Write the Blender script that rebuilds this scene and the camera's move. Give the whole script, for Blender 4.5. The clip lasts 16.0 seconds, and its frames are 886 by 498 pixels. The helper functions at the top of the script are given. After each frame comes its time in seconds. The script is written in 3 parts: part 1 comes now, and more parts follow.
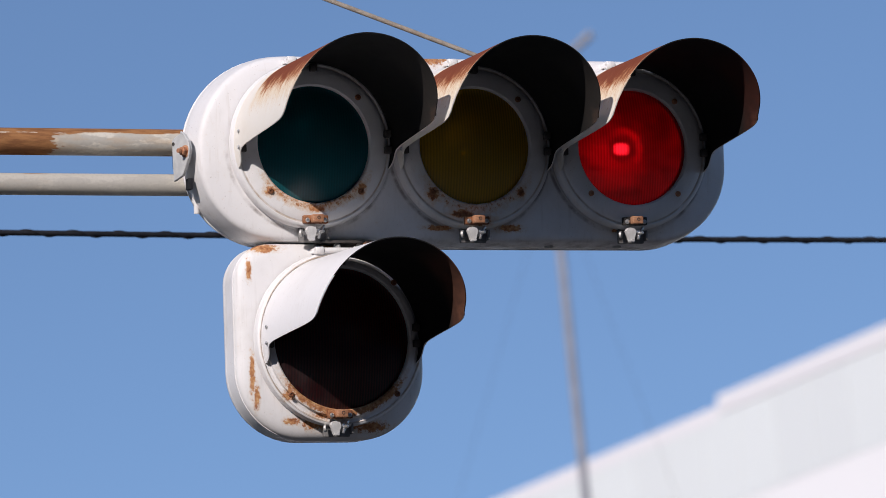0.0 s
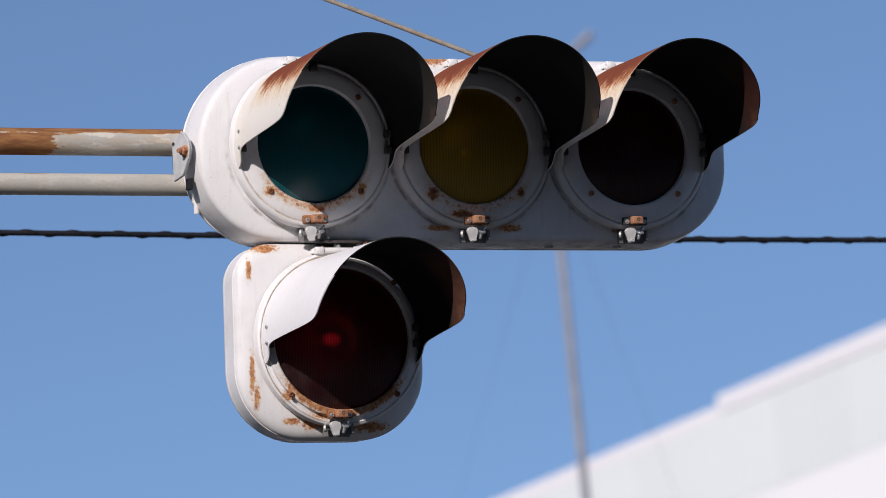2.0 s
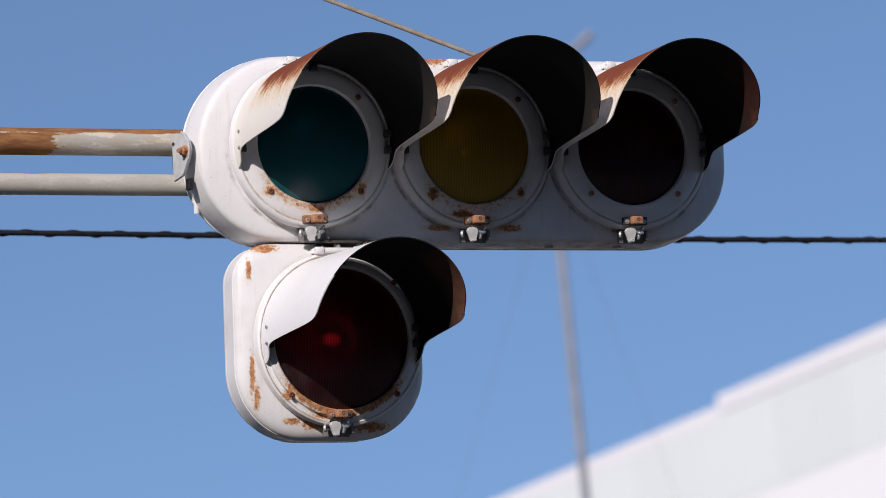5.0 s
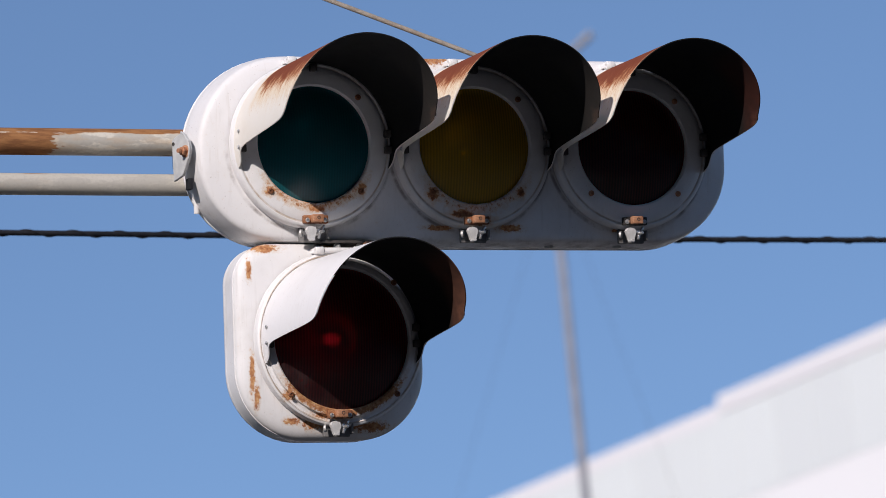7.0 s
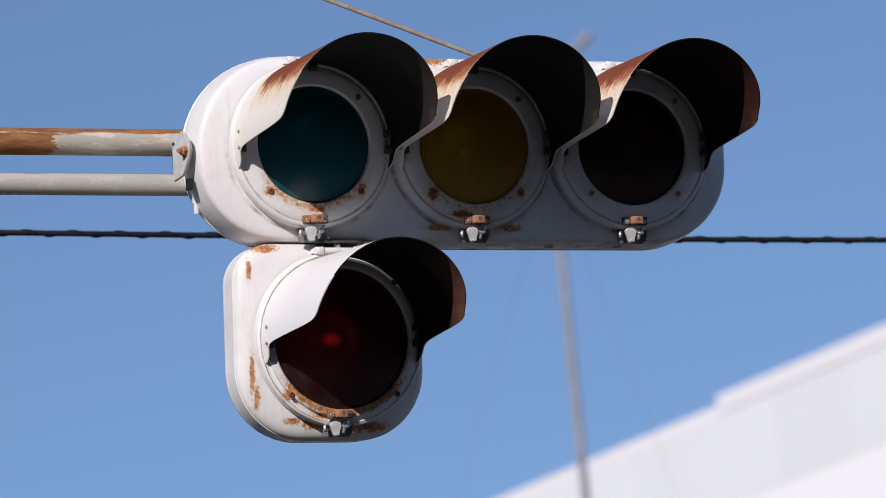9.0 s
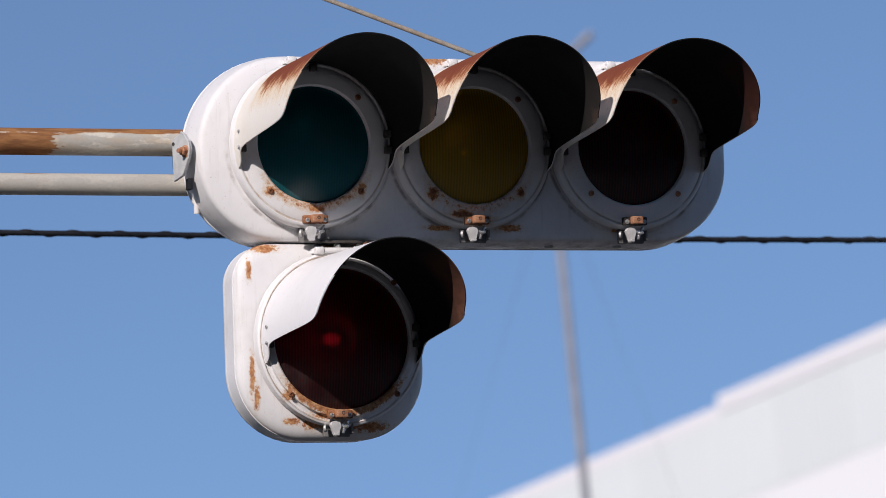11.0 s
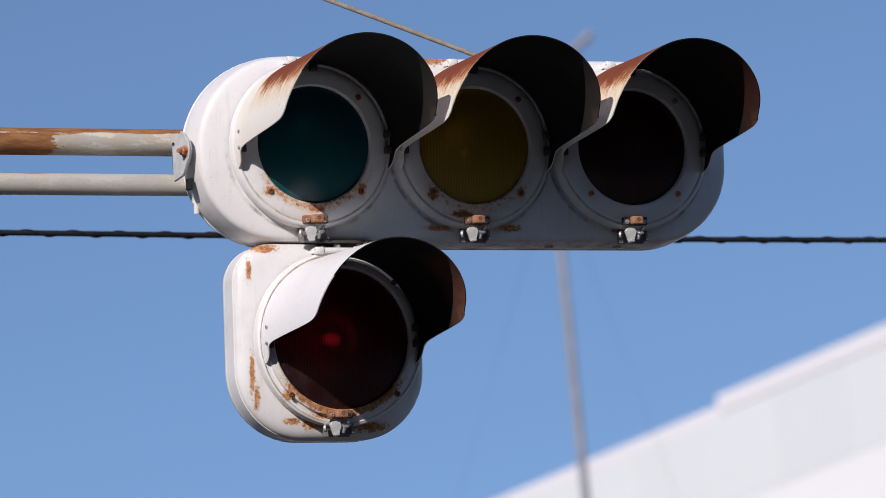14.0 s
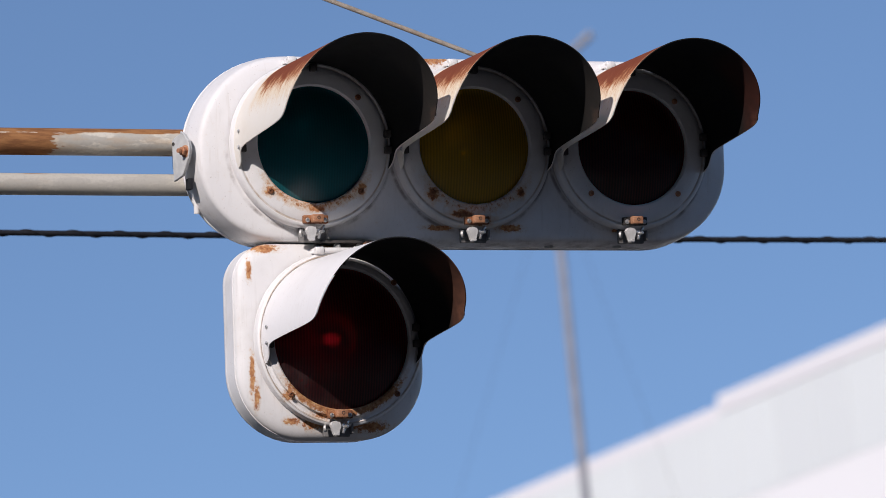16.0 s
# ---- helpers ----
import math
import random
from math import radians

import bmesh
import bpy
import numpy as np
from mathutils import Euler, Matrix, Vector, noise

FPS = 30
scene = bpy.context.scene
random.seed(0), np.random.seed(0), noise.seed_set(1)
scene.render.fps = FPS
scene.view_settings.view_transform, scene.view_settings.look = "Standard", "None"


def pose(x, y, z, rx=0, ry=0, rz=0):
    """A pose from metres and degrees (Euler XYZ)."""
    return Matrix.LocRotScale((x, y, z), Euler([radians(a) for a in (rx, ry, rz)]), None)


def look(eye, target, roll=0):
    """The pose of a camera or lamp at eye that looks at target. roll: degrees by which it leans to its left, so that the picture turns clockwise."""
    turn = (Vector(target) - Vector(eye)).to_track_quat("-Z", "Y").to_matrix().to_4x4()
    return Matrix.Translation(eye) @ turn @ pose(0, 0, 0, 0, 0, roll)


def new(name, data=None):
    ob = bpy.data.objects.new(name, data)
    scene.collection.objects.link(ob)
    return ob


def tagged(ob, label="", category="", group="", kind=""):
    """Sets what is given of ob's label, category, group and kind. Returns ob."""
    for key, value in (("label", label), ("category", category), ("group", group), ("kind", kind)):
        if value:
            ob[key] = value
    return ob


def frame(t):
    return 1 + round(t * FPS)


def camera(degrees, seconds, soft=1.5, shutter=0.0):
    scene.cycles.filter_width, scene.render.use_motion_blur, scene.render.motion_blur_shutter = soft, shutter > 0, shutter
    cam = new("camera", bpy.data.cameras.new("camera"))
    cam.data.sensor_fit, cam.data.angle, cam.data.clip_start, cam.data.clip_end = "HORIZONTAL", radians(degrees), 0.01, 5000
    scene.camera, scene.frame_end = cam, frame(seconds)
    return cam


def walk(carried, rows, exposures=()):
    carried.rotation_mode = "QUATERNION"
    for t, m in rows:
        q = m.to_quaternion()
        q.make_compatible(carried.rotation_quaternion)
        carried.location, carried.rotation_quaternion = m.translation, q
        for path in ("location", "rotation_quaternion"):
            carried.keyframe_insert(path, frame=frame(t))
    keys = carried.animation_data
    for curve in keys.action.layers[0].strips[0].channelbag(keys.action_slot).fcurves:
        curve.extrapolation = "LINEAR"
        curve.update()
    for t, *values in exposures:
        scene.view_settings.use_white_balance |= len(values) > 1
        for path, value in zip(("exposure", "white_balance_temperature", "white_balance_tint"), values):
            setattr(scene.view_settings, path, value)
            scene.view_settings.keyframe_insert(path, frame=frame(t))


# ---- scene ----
# ---------------------------------------------------------------- camera
cam = camera(9.006, 16.0, soft=0.7)
cam.data.dof.use_dof = True
cam.data.dof.focus_distance = 11.8
cam.data.dof.aperture_fstop = 6.0
EYE = Vector((-4.1233, -10.7416, 1.5918))
AIM = EYE + Vector((0.33857, 0.90226, 0.26703)) * 12.0
walk(cam, [(0.0, look(EYE, AIM, -5.505)), (16.0, look(EYE, AIM, -5.505))],
     exposures=[(0.0, 0.0, 6500, 14), (16.0, 0.0, 6500, 14)])

# ---------------------------------------------------------------- light
SUN_WAY = Vector((-0.641, -0.653, 0.404)).normalized()
world = bpy.data.worlds.new("sky")
scene.world = world
world.use_nodes = True
wn = world.node_tree
sky = wn.nodes.new("ShaderNodeTexSky")
sky.sky_type = "NISHITA"
sky.sun_disc = False
sky.sun_elevation = math.asin(SUN_WAY.z)
sky.sun_rotation = math.atan2(SUN_WAY.x, SUN_WAY.y) % math.tau
sky.altitude = 1000
sky.air_density = 0.9
sky.dust_density = 0.0
sky.ozone_density = 3.5
wn.nodes["Background"].inputs["Strength"].default_value = 0.1035
wn.links.new(sky.outputs["Color"], wn.nodes["Background"].inputs["Color"])

sun_data = bpy.data.lights.new("sun", "SUN")
sun_data.energy = 3.95
sun_data.angle = radians(0.5)
sun_data.color = (1.0, 0.93, 0.87)
sun = new("sun", sun_data)
sun.matrix_world = look(SUN_WAY * 50, (0, 0, 0))


# ---------------------------------------------------------------- node helpers
class Nodes:
    """A small builder for node materials."""

    def __init__(self, name):
        self.mat = bpy.data.materials.new(name)
        self.mat.use_nodes = True
        self.tree = self.mat.node_tree
        self.tree.nodes.clear()
        self.out = self.tree.nodes.new("ShaderNodeOutputMaterial")

    def node(self, kind, **inputs):
        n = self.tree.nodes.new(kind)
        for key, value in inputs.items():
            self.put(n.inputs[key.replace("_", " ")], value)
        return n

    def put(self, socket, value):
        if isinstance(value, bpy.types.NodeSocket):
            self.tree.links.new(value, socket)
        else:
            if socket.type == "RGBA" and len(value) == 3:
                value = (*value, 1.0)
            socket.default_value = value

    def math(self, op, a, b=0.0, c=0.0, clamp=False):
        n = self.tree.nodes.new("ShaderNodeMath")
        n.operation, n.use_clamp = op, clamp
        for i, value in enumerate((a, b, c)):
            self.put(n.inputs[i], value)
        return n.outputs[0]

    def mix(self, fac, a, b):
        n = self.tree.nodes.new("ShaderNodeMix")
        n.data_type = "RGBA"
        self.put(n.inputs[0], fac)
        self.put(n.inputs[6], a)
        self.put(n.inputs[7], b)
        return n.outputs[2]

    def coords(self):
        return self.node("ShaderNodeTexCoord").outputs["Object"]

    def xyz(self, vector):
        return self.node("ShaderNodeSeparateXYZ", Vector=vector).outputs

    def stretch(self, vector, scale):
        return self.node("ShaderNodeMapping", Vector=vector, Scale=scale).outputs[0]

    def noise(self, vector, scale, detail=4.0, rough=0.6):
        return self.node("ShaderNodeTexNoise", Vector=vector, Scale=scale, Detail=detail, Roughness=rough).outputs[0]

    def step(self, value, low, high, to_low=0.0, to_high=1.0):
        n = self.tree.nodes.new("ShaderNodeMapRange")
        n.interpolation_type = "SMOOTHSTEP"
        for i, v in enumerate((value, low, high, to_low, to_high)):
            self.put(n.inputs[i], v)
        return n.outputs[0]

    def bump(self, height, strength, distance=0.001):
        return self.node("ShaderNodeBump", Height=height, Strength=strength, Distance=distance).outputs[0]

    def surface(self, color, rough, normal=None, metal=0.0, spec=0.5):
        p = self.node("ShaderNodeBsdfPrincipled", Base_Color=color, Roughness=rough, Metallic=metal)
        self.put(p.inputs["Specular IOR Level"], spec)
        if normal is not None:
            self.put(p.inputs["Normal"], normal)
        self.tree.links.new(p.outputs[0], self.out.inputs[0])
        return self.mat

    def blots(self, x, z, spots):
        """Largest of several soft oval spots (centre x, z, half sizes), 1 in the middle and 0 at the rim."""
        total = None
        for cx, cz, rx, rz in spots:
            a = self.math("DIVIDE", self.math("SUBTRACT", x, cx), rx)
            b = self.math("DIVIDE", self.math("SUBTRACT", z, cz), rz)
            d = self.math("SQRT", self.math("ADD", self.math("MULTIPLY", a, a), self.math("MULTIPLY", b, b)))
            s = self.math("SUBTRACT", 1.0, d, clamp=True)
            total = s if total is None else self.math("MAXIMUM", total, s)
        return total

    def rust_color(self, v, scale=120.0):
        n = self.noise(v, scale, 5.0)
        low = self.mix(self.step(n, 0.32, 0.52), (0.28, 0.10, 0.042), (0.47, 0.215, 0.09))
        return self.mix(self.step(n, 0.5, 0.72), low, (0.66, 0.42, 0.21))


def weathered(name, base, mask_of, rough=0.45, dirt=0.25, soft=(0.42, 0.62), grain=110.0, groove=None, halo_share=0.35, amp=1.5, grime=None, dark_rust=0.0):
    """White enamel with dirt at two scales and rust where mask_of(n, v, x, y, z) says."""
    n = Nodes(name)
    v = n.coords()
    x, y, z = n.xyz(v)
    broad = n.noise(v, 9.0, 5.0)
    fine = n.noise(v, 160.0, 3.0)
    streak = n.noise(n.stretch(v, (60.0, 60.0, 6.0)), 1.0, 4.0)
    color = n.mix(n.math("MULTIPLY", n.step(broad, 0.4, 0.75), dirt), base, (0.42, 0.38, 0.33))
    color = n.mix(n.math("MULTIPLY", n.step(streak, 0.55, 0.8), dirt), color, (0.36, 0.33, 0.3))
    mask = n.math("ADD", mask_of(n, v, x, y, z), n.math("MULTIPLY", n.math("SUBTRACT", n.noise(v, grain, 6.0, 0.7), 0.5), amp))
    rust = n.step(mask, *soft)
    halo = n.math("MULTIPLY", n.step(mask, 0.1, 0.5), halo_share)
    color = n.mix(halo, color, (0.62, 0.42, 0.24))
    runs = n.math("MULTIPLY", n.step(n.noise(n.stretch(v, (120.0, 120.0, 3.0)), 1.0, 3.0), 0.56, 0.74), n.step(n.noise(v, 14.0, 3.0), 0.45, 0.7, 0.0, 0.30))
    color = n.mix(runs, color, (0.50, 0.45, 0.38))
    speck = n.math("MULTIPLY", n.step(n.noise(v, 230.0, 2.0), 0.70, 0.73), 0.35)
    color = n.mix(speck, color, (0.22, 0.17, 0.13))
    if groove:
        r = n.math("SQRT", n.math("ADD", n.math("MULTIPLY", x, x), n.math("MULTIPLY", z, z)))
        line = n.math("MULTIPLY", n.step(r, groove - 0.003, groove - 0.0006), n.step(r, groove + 0.003, groove + 0.0006))
        line = n.math("MULTIPLY", line, n.step(n.noise(v, 25.0, 4.0), 0.35, 0.65, 0.25, 0.75))
        color = n.mix(line, color, (0.40, 0.28, 0.17))
    if grime:
        centres, radius, foot = grime
        stain_shade = n.step(n.math("ADD", z, n.math("MULTIPLY", n.noise(v, 40.0, 4.0), 0.03)), foot + 0.026, foot + 0.008)
        # arcs under the door rings: joint grime with the rings' shadow painted in
        for cx in centres:
            dx = n.math("SUBTRACT", x, cx)
            r = n.math("SQRT", n.math("ADD", n.math("MULTIPLY", dx, dx), n.math("MULTIPLY", z, z)))
            band = n.math("MULTIPLY", n.step(r, radius - 0.004, radius), n.step(r, radius + 0.008, radius + 0.002))
            stain_shade = n.math("MAXIMUM", stain_shade, n.math("MULTIPLY", band, n.step(z, 0.03, -0.06)))
        patchy = n.step(n.noise(v, 18.0, 5.0), 0.38, 0.62, 0.08, 0.75)
        color = n.mix(n.math("MULTIPLY", stain_shade, patchy), color, (0.13, 0.10, 0.085))
    rust_tone = n.rust_color(v)
    if dark_rust:
        rust_tone = n.mix(n.math("MULTIPLY", n.step(mask, 0.5, 0.85), dark_rust), rust_tone, (0.10, 0.035, 0.018))
    color = n.mix(rust, color, rust_tone)
    height = n.math("ADD", n.math("MULTIPLY", fine, 0.4), n.math("MULTIPLY", rust, n.noise(v, 300.0, 2.0)))
    roughness = n.math("ADD", n.math("MULTIPLY", rust, 0.4), n.math("ADD", rough, n.math("MULTIPLY", broad, 0.15)))
    return n.surface(color, roughness, n.bump(height, 0.35, 0.0008))


PAINT = (0.795, 0.785, 0.782)


def no_rust(n, v, x, y, z):
    return n.math("MULTIPLY", x, 0.0)


def upper_housing_rust(n, v, x, y, z):
    return n.blots(x, z, [(-0.08, 0.195, 0.10, 0.03), (-0.075, -0.172, 0.06, 0.010), (0.085, -0.172, 0.055, 0.014),
                          (0.33, -0.176, 0.02, 0.006), (-0.195, -0.02, 0.012, 0.05), (0.165, -0.02, 0.012, 0.05)])


def lower_housing_rust(n, v, x, y, z):
    spots = n.blots(x, z, [(-0.155, 0.196, 0.06, 0.018), (-0.190, 0.150, 0.010, 0.04), (-0.189, -0.075, 0.011, 0.08), (-0.180, -0.12, 0.012, 0.05),
                           (-0.105, -0.172, 0.03, 0.016), (-0.055, -0.178, 0.05, 0.024), (0.045, -0.175, 0.05, 0.03),
                           (0.07, -0.185, 0.07, 0.02), (0.0, 0.2, 0.05, 0.012)])
    return n.math("MULTIPLY", spots, n.step(y, 0.075, 0.05))


def door_rust(inner, wide, level=0.6, spots=()):
    """Rust in the lower half of a door ring, thickest against the lens, with more round the given spots."""
    def mask(n, v, x, y, z):
        r = n.math("SQRT", n.math("ADD", n.math("MULTIPLY", x, x), n.math("MULTIPLY", z, z)))
        near = n.step(r, inner + wide * 0.25, inner + wide, 1.0, 0.0)
        low = n.step(z, -0.02, -inner * 0.85, 0.0, level)
        both = n.math("MULTIPLY", near, low)
        return n.math("MAXIMUM", both, n.math("MULTIPLY", n.blots(x, z, spots), 0.95)) if spots else both
    return mask


white_upper = weathered("enamel_upper_housing", PAINT, upper_housing_rust, grime=((-0.3616, 0.0, 0.3616), 0.182, -0.204))
white_lower = weathered("enamel_lower_housing", PAINT, lower_housing_rust)
white_door = [weathered("enamel_door_worn", PAINT, door_rust(0.125, 0.030, 0.52, [(-0.100, -0.100, 0.024, 0.020), (0.102, -0.094, 0.018, 0.030), (0.0, -0.138, 0.04, 0.012)]),
                        grain=110.0, groove=0.1665, halo_share=0.6, amp=1.2),
              weathered("enamel_door_stained", (0.72, 0.70, 0.69), door_rust(0.125, 0.040, 0.45, [(-0.098, -0.104, 0.026, 0.034), (0.100, -0.100, 0.020, 0.024), (0.004, -0.160, 0.060, 0.022), (-0.035, -0.146, 0.05, 0.018)]),
                        dirt=0.45, grain=110.0, groove=0.1665, halo_share=0.5, amp=1.2, dark_rust=0.6),
              weathered("enamel_door_clean", PAINT, no_rust, groove=0.1665)]
white_door_lower = weathered("enamel_door_ring_rusted", PAINT, door_rust(0.15, 0.026, 0.72, [(-0.118, -0.118, 0.03, 0.024), (-0.03, -0.160, 0.07, 0.018)]), grain=110.0, groove=0.1785, amp=1.2, dark_rust=0.25)


def rusted_hood(name):
    """Cream enamel, rusted along the crown, fading through orange runs and freckles into the bare paint."""
    n = Nodes(name)
    v = n.coords()
    x, y, z = n.xyz(v)
    drip = n.noise(n.stretch(v, (26.0, 34.0, 4.0)), 1.0, 5.0)
    fine_drip = n.noise(n.stretch(v, (90.0, 110.0, 14.0)), 1.0, 4.0)
    crumb = n.noise(v, 130.0, 6.0, 0.75)
    broad = n.noise(v, 11.0, 4.0)
    wander = n.math("ADD", n.math("MULTIPLY", n.math("SUBTRACT", drip, 0.5), 0.075), n.math("MULTIPLY", n.math("SUBTRACT", fine_drip, 0.5), 0.05))
    level = n.math("ADD", z, n.math("ADD", wander, n.math("MULTIPLY", n.math("SUBTRACT", crumb, 0.5), 0.05)))
    m = n.step(level, 0.0, 0.178)
    ends = n.math("MULTIPLY", n.step(y, -0.395, -0.34, 0.55, 1.0), n.step(n.math("ADD", y, n.math("MULTIPLY", broad, 0.08)), 0.0, -0.055, 0.12, 1.0))
    m = n.math("MULTIPLY", m, ends)
    color = n.mix(n.math("MULTIPLY", n.step(broad, 0.4, 0.7), 0.25), (0.83, 0.79, 0.72), (0.73, 0.64, 0.51))
    color = n.mix(n.step(m, 0.12, 0.52, 0.0, 0.75), color, (0.74, 0.57, 0.37))
    freckle = n.math("MULTIPLY", n.step(crumb, 0.60, 0.68), n.step(m, 0.06, 0.35, 0.0, 0.7))
    color = n.mix(freckle, color, (0.45, 0.22, 0.09))
    color = n.mix(n.step(m, 0.42, 0.66, 0.0, 0.9), color, (0.47, 0.175, 0.055))
    color = n.mix(n.step(m, 0.52, 0.78, 0.0, 0.95), color, (0.19, 0.043, 0.018))
    color = n.mix(n.math("MULTIPLY", n.step(fine_drip, 0.52, 0.7), n.step(m, 0.45, 0.75, 0.0, 0.22)), color, (0.38, 0.12, 0.045))
    return n.surface(color, n.math("ADD", 0.5, n.math("MULTIPLY", m, 0.35)), n.bump(n.math("ADD", crumb, m), 0.3, 0.0008), spec=0.2)


white_visor_rusted = rusted_hood("enamel_hood_rusted")
white_visor_clean = weathered("enamel_visor", (0.86, 0.85, 0.85), no_rust, dirt=0.08)
white_plain = weathered("enamel_small_parts", PAINT, no_rust, dirt=0.3)


def visor_black(name, tone, strip_share):
    """Black hood lining: rust near the rim, and a paler strip painted where sun falls."""
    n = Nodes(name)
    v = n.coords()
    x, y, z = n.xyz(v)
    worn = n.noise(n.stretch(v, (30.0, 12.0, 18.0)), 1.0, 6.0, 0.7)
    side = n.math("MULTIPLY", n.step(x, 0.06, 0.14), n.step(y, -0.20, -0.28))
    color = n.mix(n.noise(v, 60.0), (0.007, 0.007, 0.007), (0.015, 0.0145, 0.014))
    color = n.mix(n.math("MULTIPLY", side, n.step(worn, 0.3, 0.65, strip_share * 0.5, strip_share)), color, tone)
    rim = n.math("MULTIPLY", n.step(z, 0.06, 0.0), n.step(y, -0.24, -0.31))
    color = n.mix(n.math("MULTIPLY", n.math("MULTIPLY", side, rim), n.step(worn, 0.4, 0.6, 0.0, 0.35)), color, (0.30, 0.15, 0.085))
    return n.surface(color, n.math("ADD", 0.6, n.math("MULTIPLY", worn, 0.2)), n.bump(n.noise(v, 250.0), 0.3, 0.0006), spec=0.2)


black_inside = visor_black("black_visor_lining", (0.035, 0.031, 0.029), 0.8)
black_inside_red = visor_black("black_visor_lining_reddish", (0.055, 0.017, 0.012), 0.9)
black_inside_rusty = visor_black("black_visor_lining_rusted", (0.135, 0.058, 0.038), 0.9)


def plain_metal(name, color, color2, rough, metal, scale=80.0, relief=0.3, spec=0.5):
    n = Nodes(name)
    v = n.coords()
    a = n.noise(v, scale, 5.0)
    b = n.noise(v, scale * 0.12, 3.0)
    mixed = n.mix(n.step(n.math("ADD", n.math("MULTIPLY", a, 0.5), n.math("MULTIPLY", b, 0.5)), 0.38, 0.62), color, color2)
    return n.surface(mixed, n.math("ADD", rough, n.math("MULTIPLY", a, 0.15)), n.bump(a, relief, 0.0006), metal=metal, spec=spec)


steel_paint = plain_metal("grey_painted_steel", (0.58, 0.59, 0.58), (0.47, 0.48, 0.48), 0.5, 0.1, 60.0)
zinc_pale = plain_metal("pale_zinc", (0.66, 0.66, 0.65), (0.52, 0.52, 0.51), 0.5, 0.15)
dull_iron = plain_metal("dull_grey_iron", (0.15, 0.15, 0.155), (0.22, 0.215, 0.21), 0.6, 0.2)
zinc = plain_metal("galvanised_steel", (0.55, 0.55, 0.53), (0.42, 0.42, 0.41), 0.45, 0.35)
steel = plain_metal("bright_steel", (0.75, 0.75, 0.74), (0.55, 0.55, 0.55), 0.25, 0.8)
copper = plain_metal("copper_brown_iron", (0.62, 0.34, 0.20), (0.42, 0.19, 0.10), 0.5, 0.3, 150.0, 0.4)
rusty = plain_metal("rusted_iron", (0.36, 0.16, 0.07), (0.16, 0.055, 0.025), 0.7, 0.1, 200.0, 0.6)
dark_iron = plain_metal("dark_iron", (0.04, 0.038, 0.036), (0.075, 0.065, 0.06), 0.6, 0.2)
rubber = plain_metal("black_cable_sheath", (0.008, 0.009, 0.012), (0.018, 0.018, 0.022), 0.6, 0.0, 120.0, 0.3, 0.25)
wire_grey = plain_metal("stranded_wire", (0.50, 0.44, 0.36), (0.34, 0.29, 0.23), 0.5, 0.2, 300.0)


def pipe_material(name, rust_level, flakes=0.8):
    n = Nodes(name)
    v = n.coords()
    x, y, z = n.xyz(v)
    wob = n.noise(n.stretch(v, (7.0, 30.0, 30.0)), 1.0, 6.0, 0.7)
    fine = n.noise(v, 140.0, 4.0)
    streak = n.noise(n.stretch(v, (16.0, 90.0, 90.0)), 1.0, 5.0, 0.65)
    crown = n.step(z, 0.006, 0.022, 0.0, 0.42)
    left = n.math("MULTIPLY", n.step(x, -0.27, -0.36, 0.0, 0.34), n.step(z, 0.013, 0.006))
    edge = n.math("ADD", n.math("ADD", wob, crown), n.math("ADD", left, n.math("ADD", rust_level, n.math("MULTIPLY", n.math("SUBTRACT", streak, 0.5), 0.35))))
    mask = n.step(edge, 0.64, 0.70)
    peel = n.step(n.math("ADD", n.noise(n.stretch(v, (10.0, 34.0, 34.0)), 1.0, 5.0), n.step(z, 0.0, 0.02, 0.0, 0.12)), 0.5, 0.56)
    base = n.mix(n.math("MULTIPLY", peel, flakes), (0.49, 0.465, 0.41), (0.70, 0.66, 0.57))
    base = n.mix(n.math("MULTIPLY", n.step(fine, 0.45, 0.7), 0.3), base, (0.36, 0.34, 0.31))
    base = n.mix(n.math("MULTIPLY", n.step(edge, 0.48, 0.64), 0.5 * flakes), base, (0.50, 0.36, 0.22))
    tone = n.mix(n.step(streak, 0.35, 0.65), (0.22, 0.088, 0.030), (0.37, 0.170, 0.060))
    tone = n.mix(n.math("MULTIPLY", n.step(fine, 0.55, 0.75), 0.4), tone, (0.13, 0.055, 0.024))
    color = n.mix(mask, base, tone)
    return n.surface(color, n.math("ADD", 0.5, n.math("MULTIPLY", mask, 0.3)), n.bump(n.math("ADD", fine, mask), 0.3, 0.0008))


pipe_rusty = pipe_material("pipe_rusted_paint", 0.03)
pipe_grey = pipe_material("pipe_grey_paint", -0.3, 0.3)


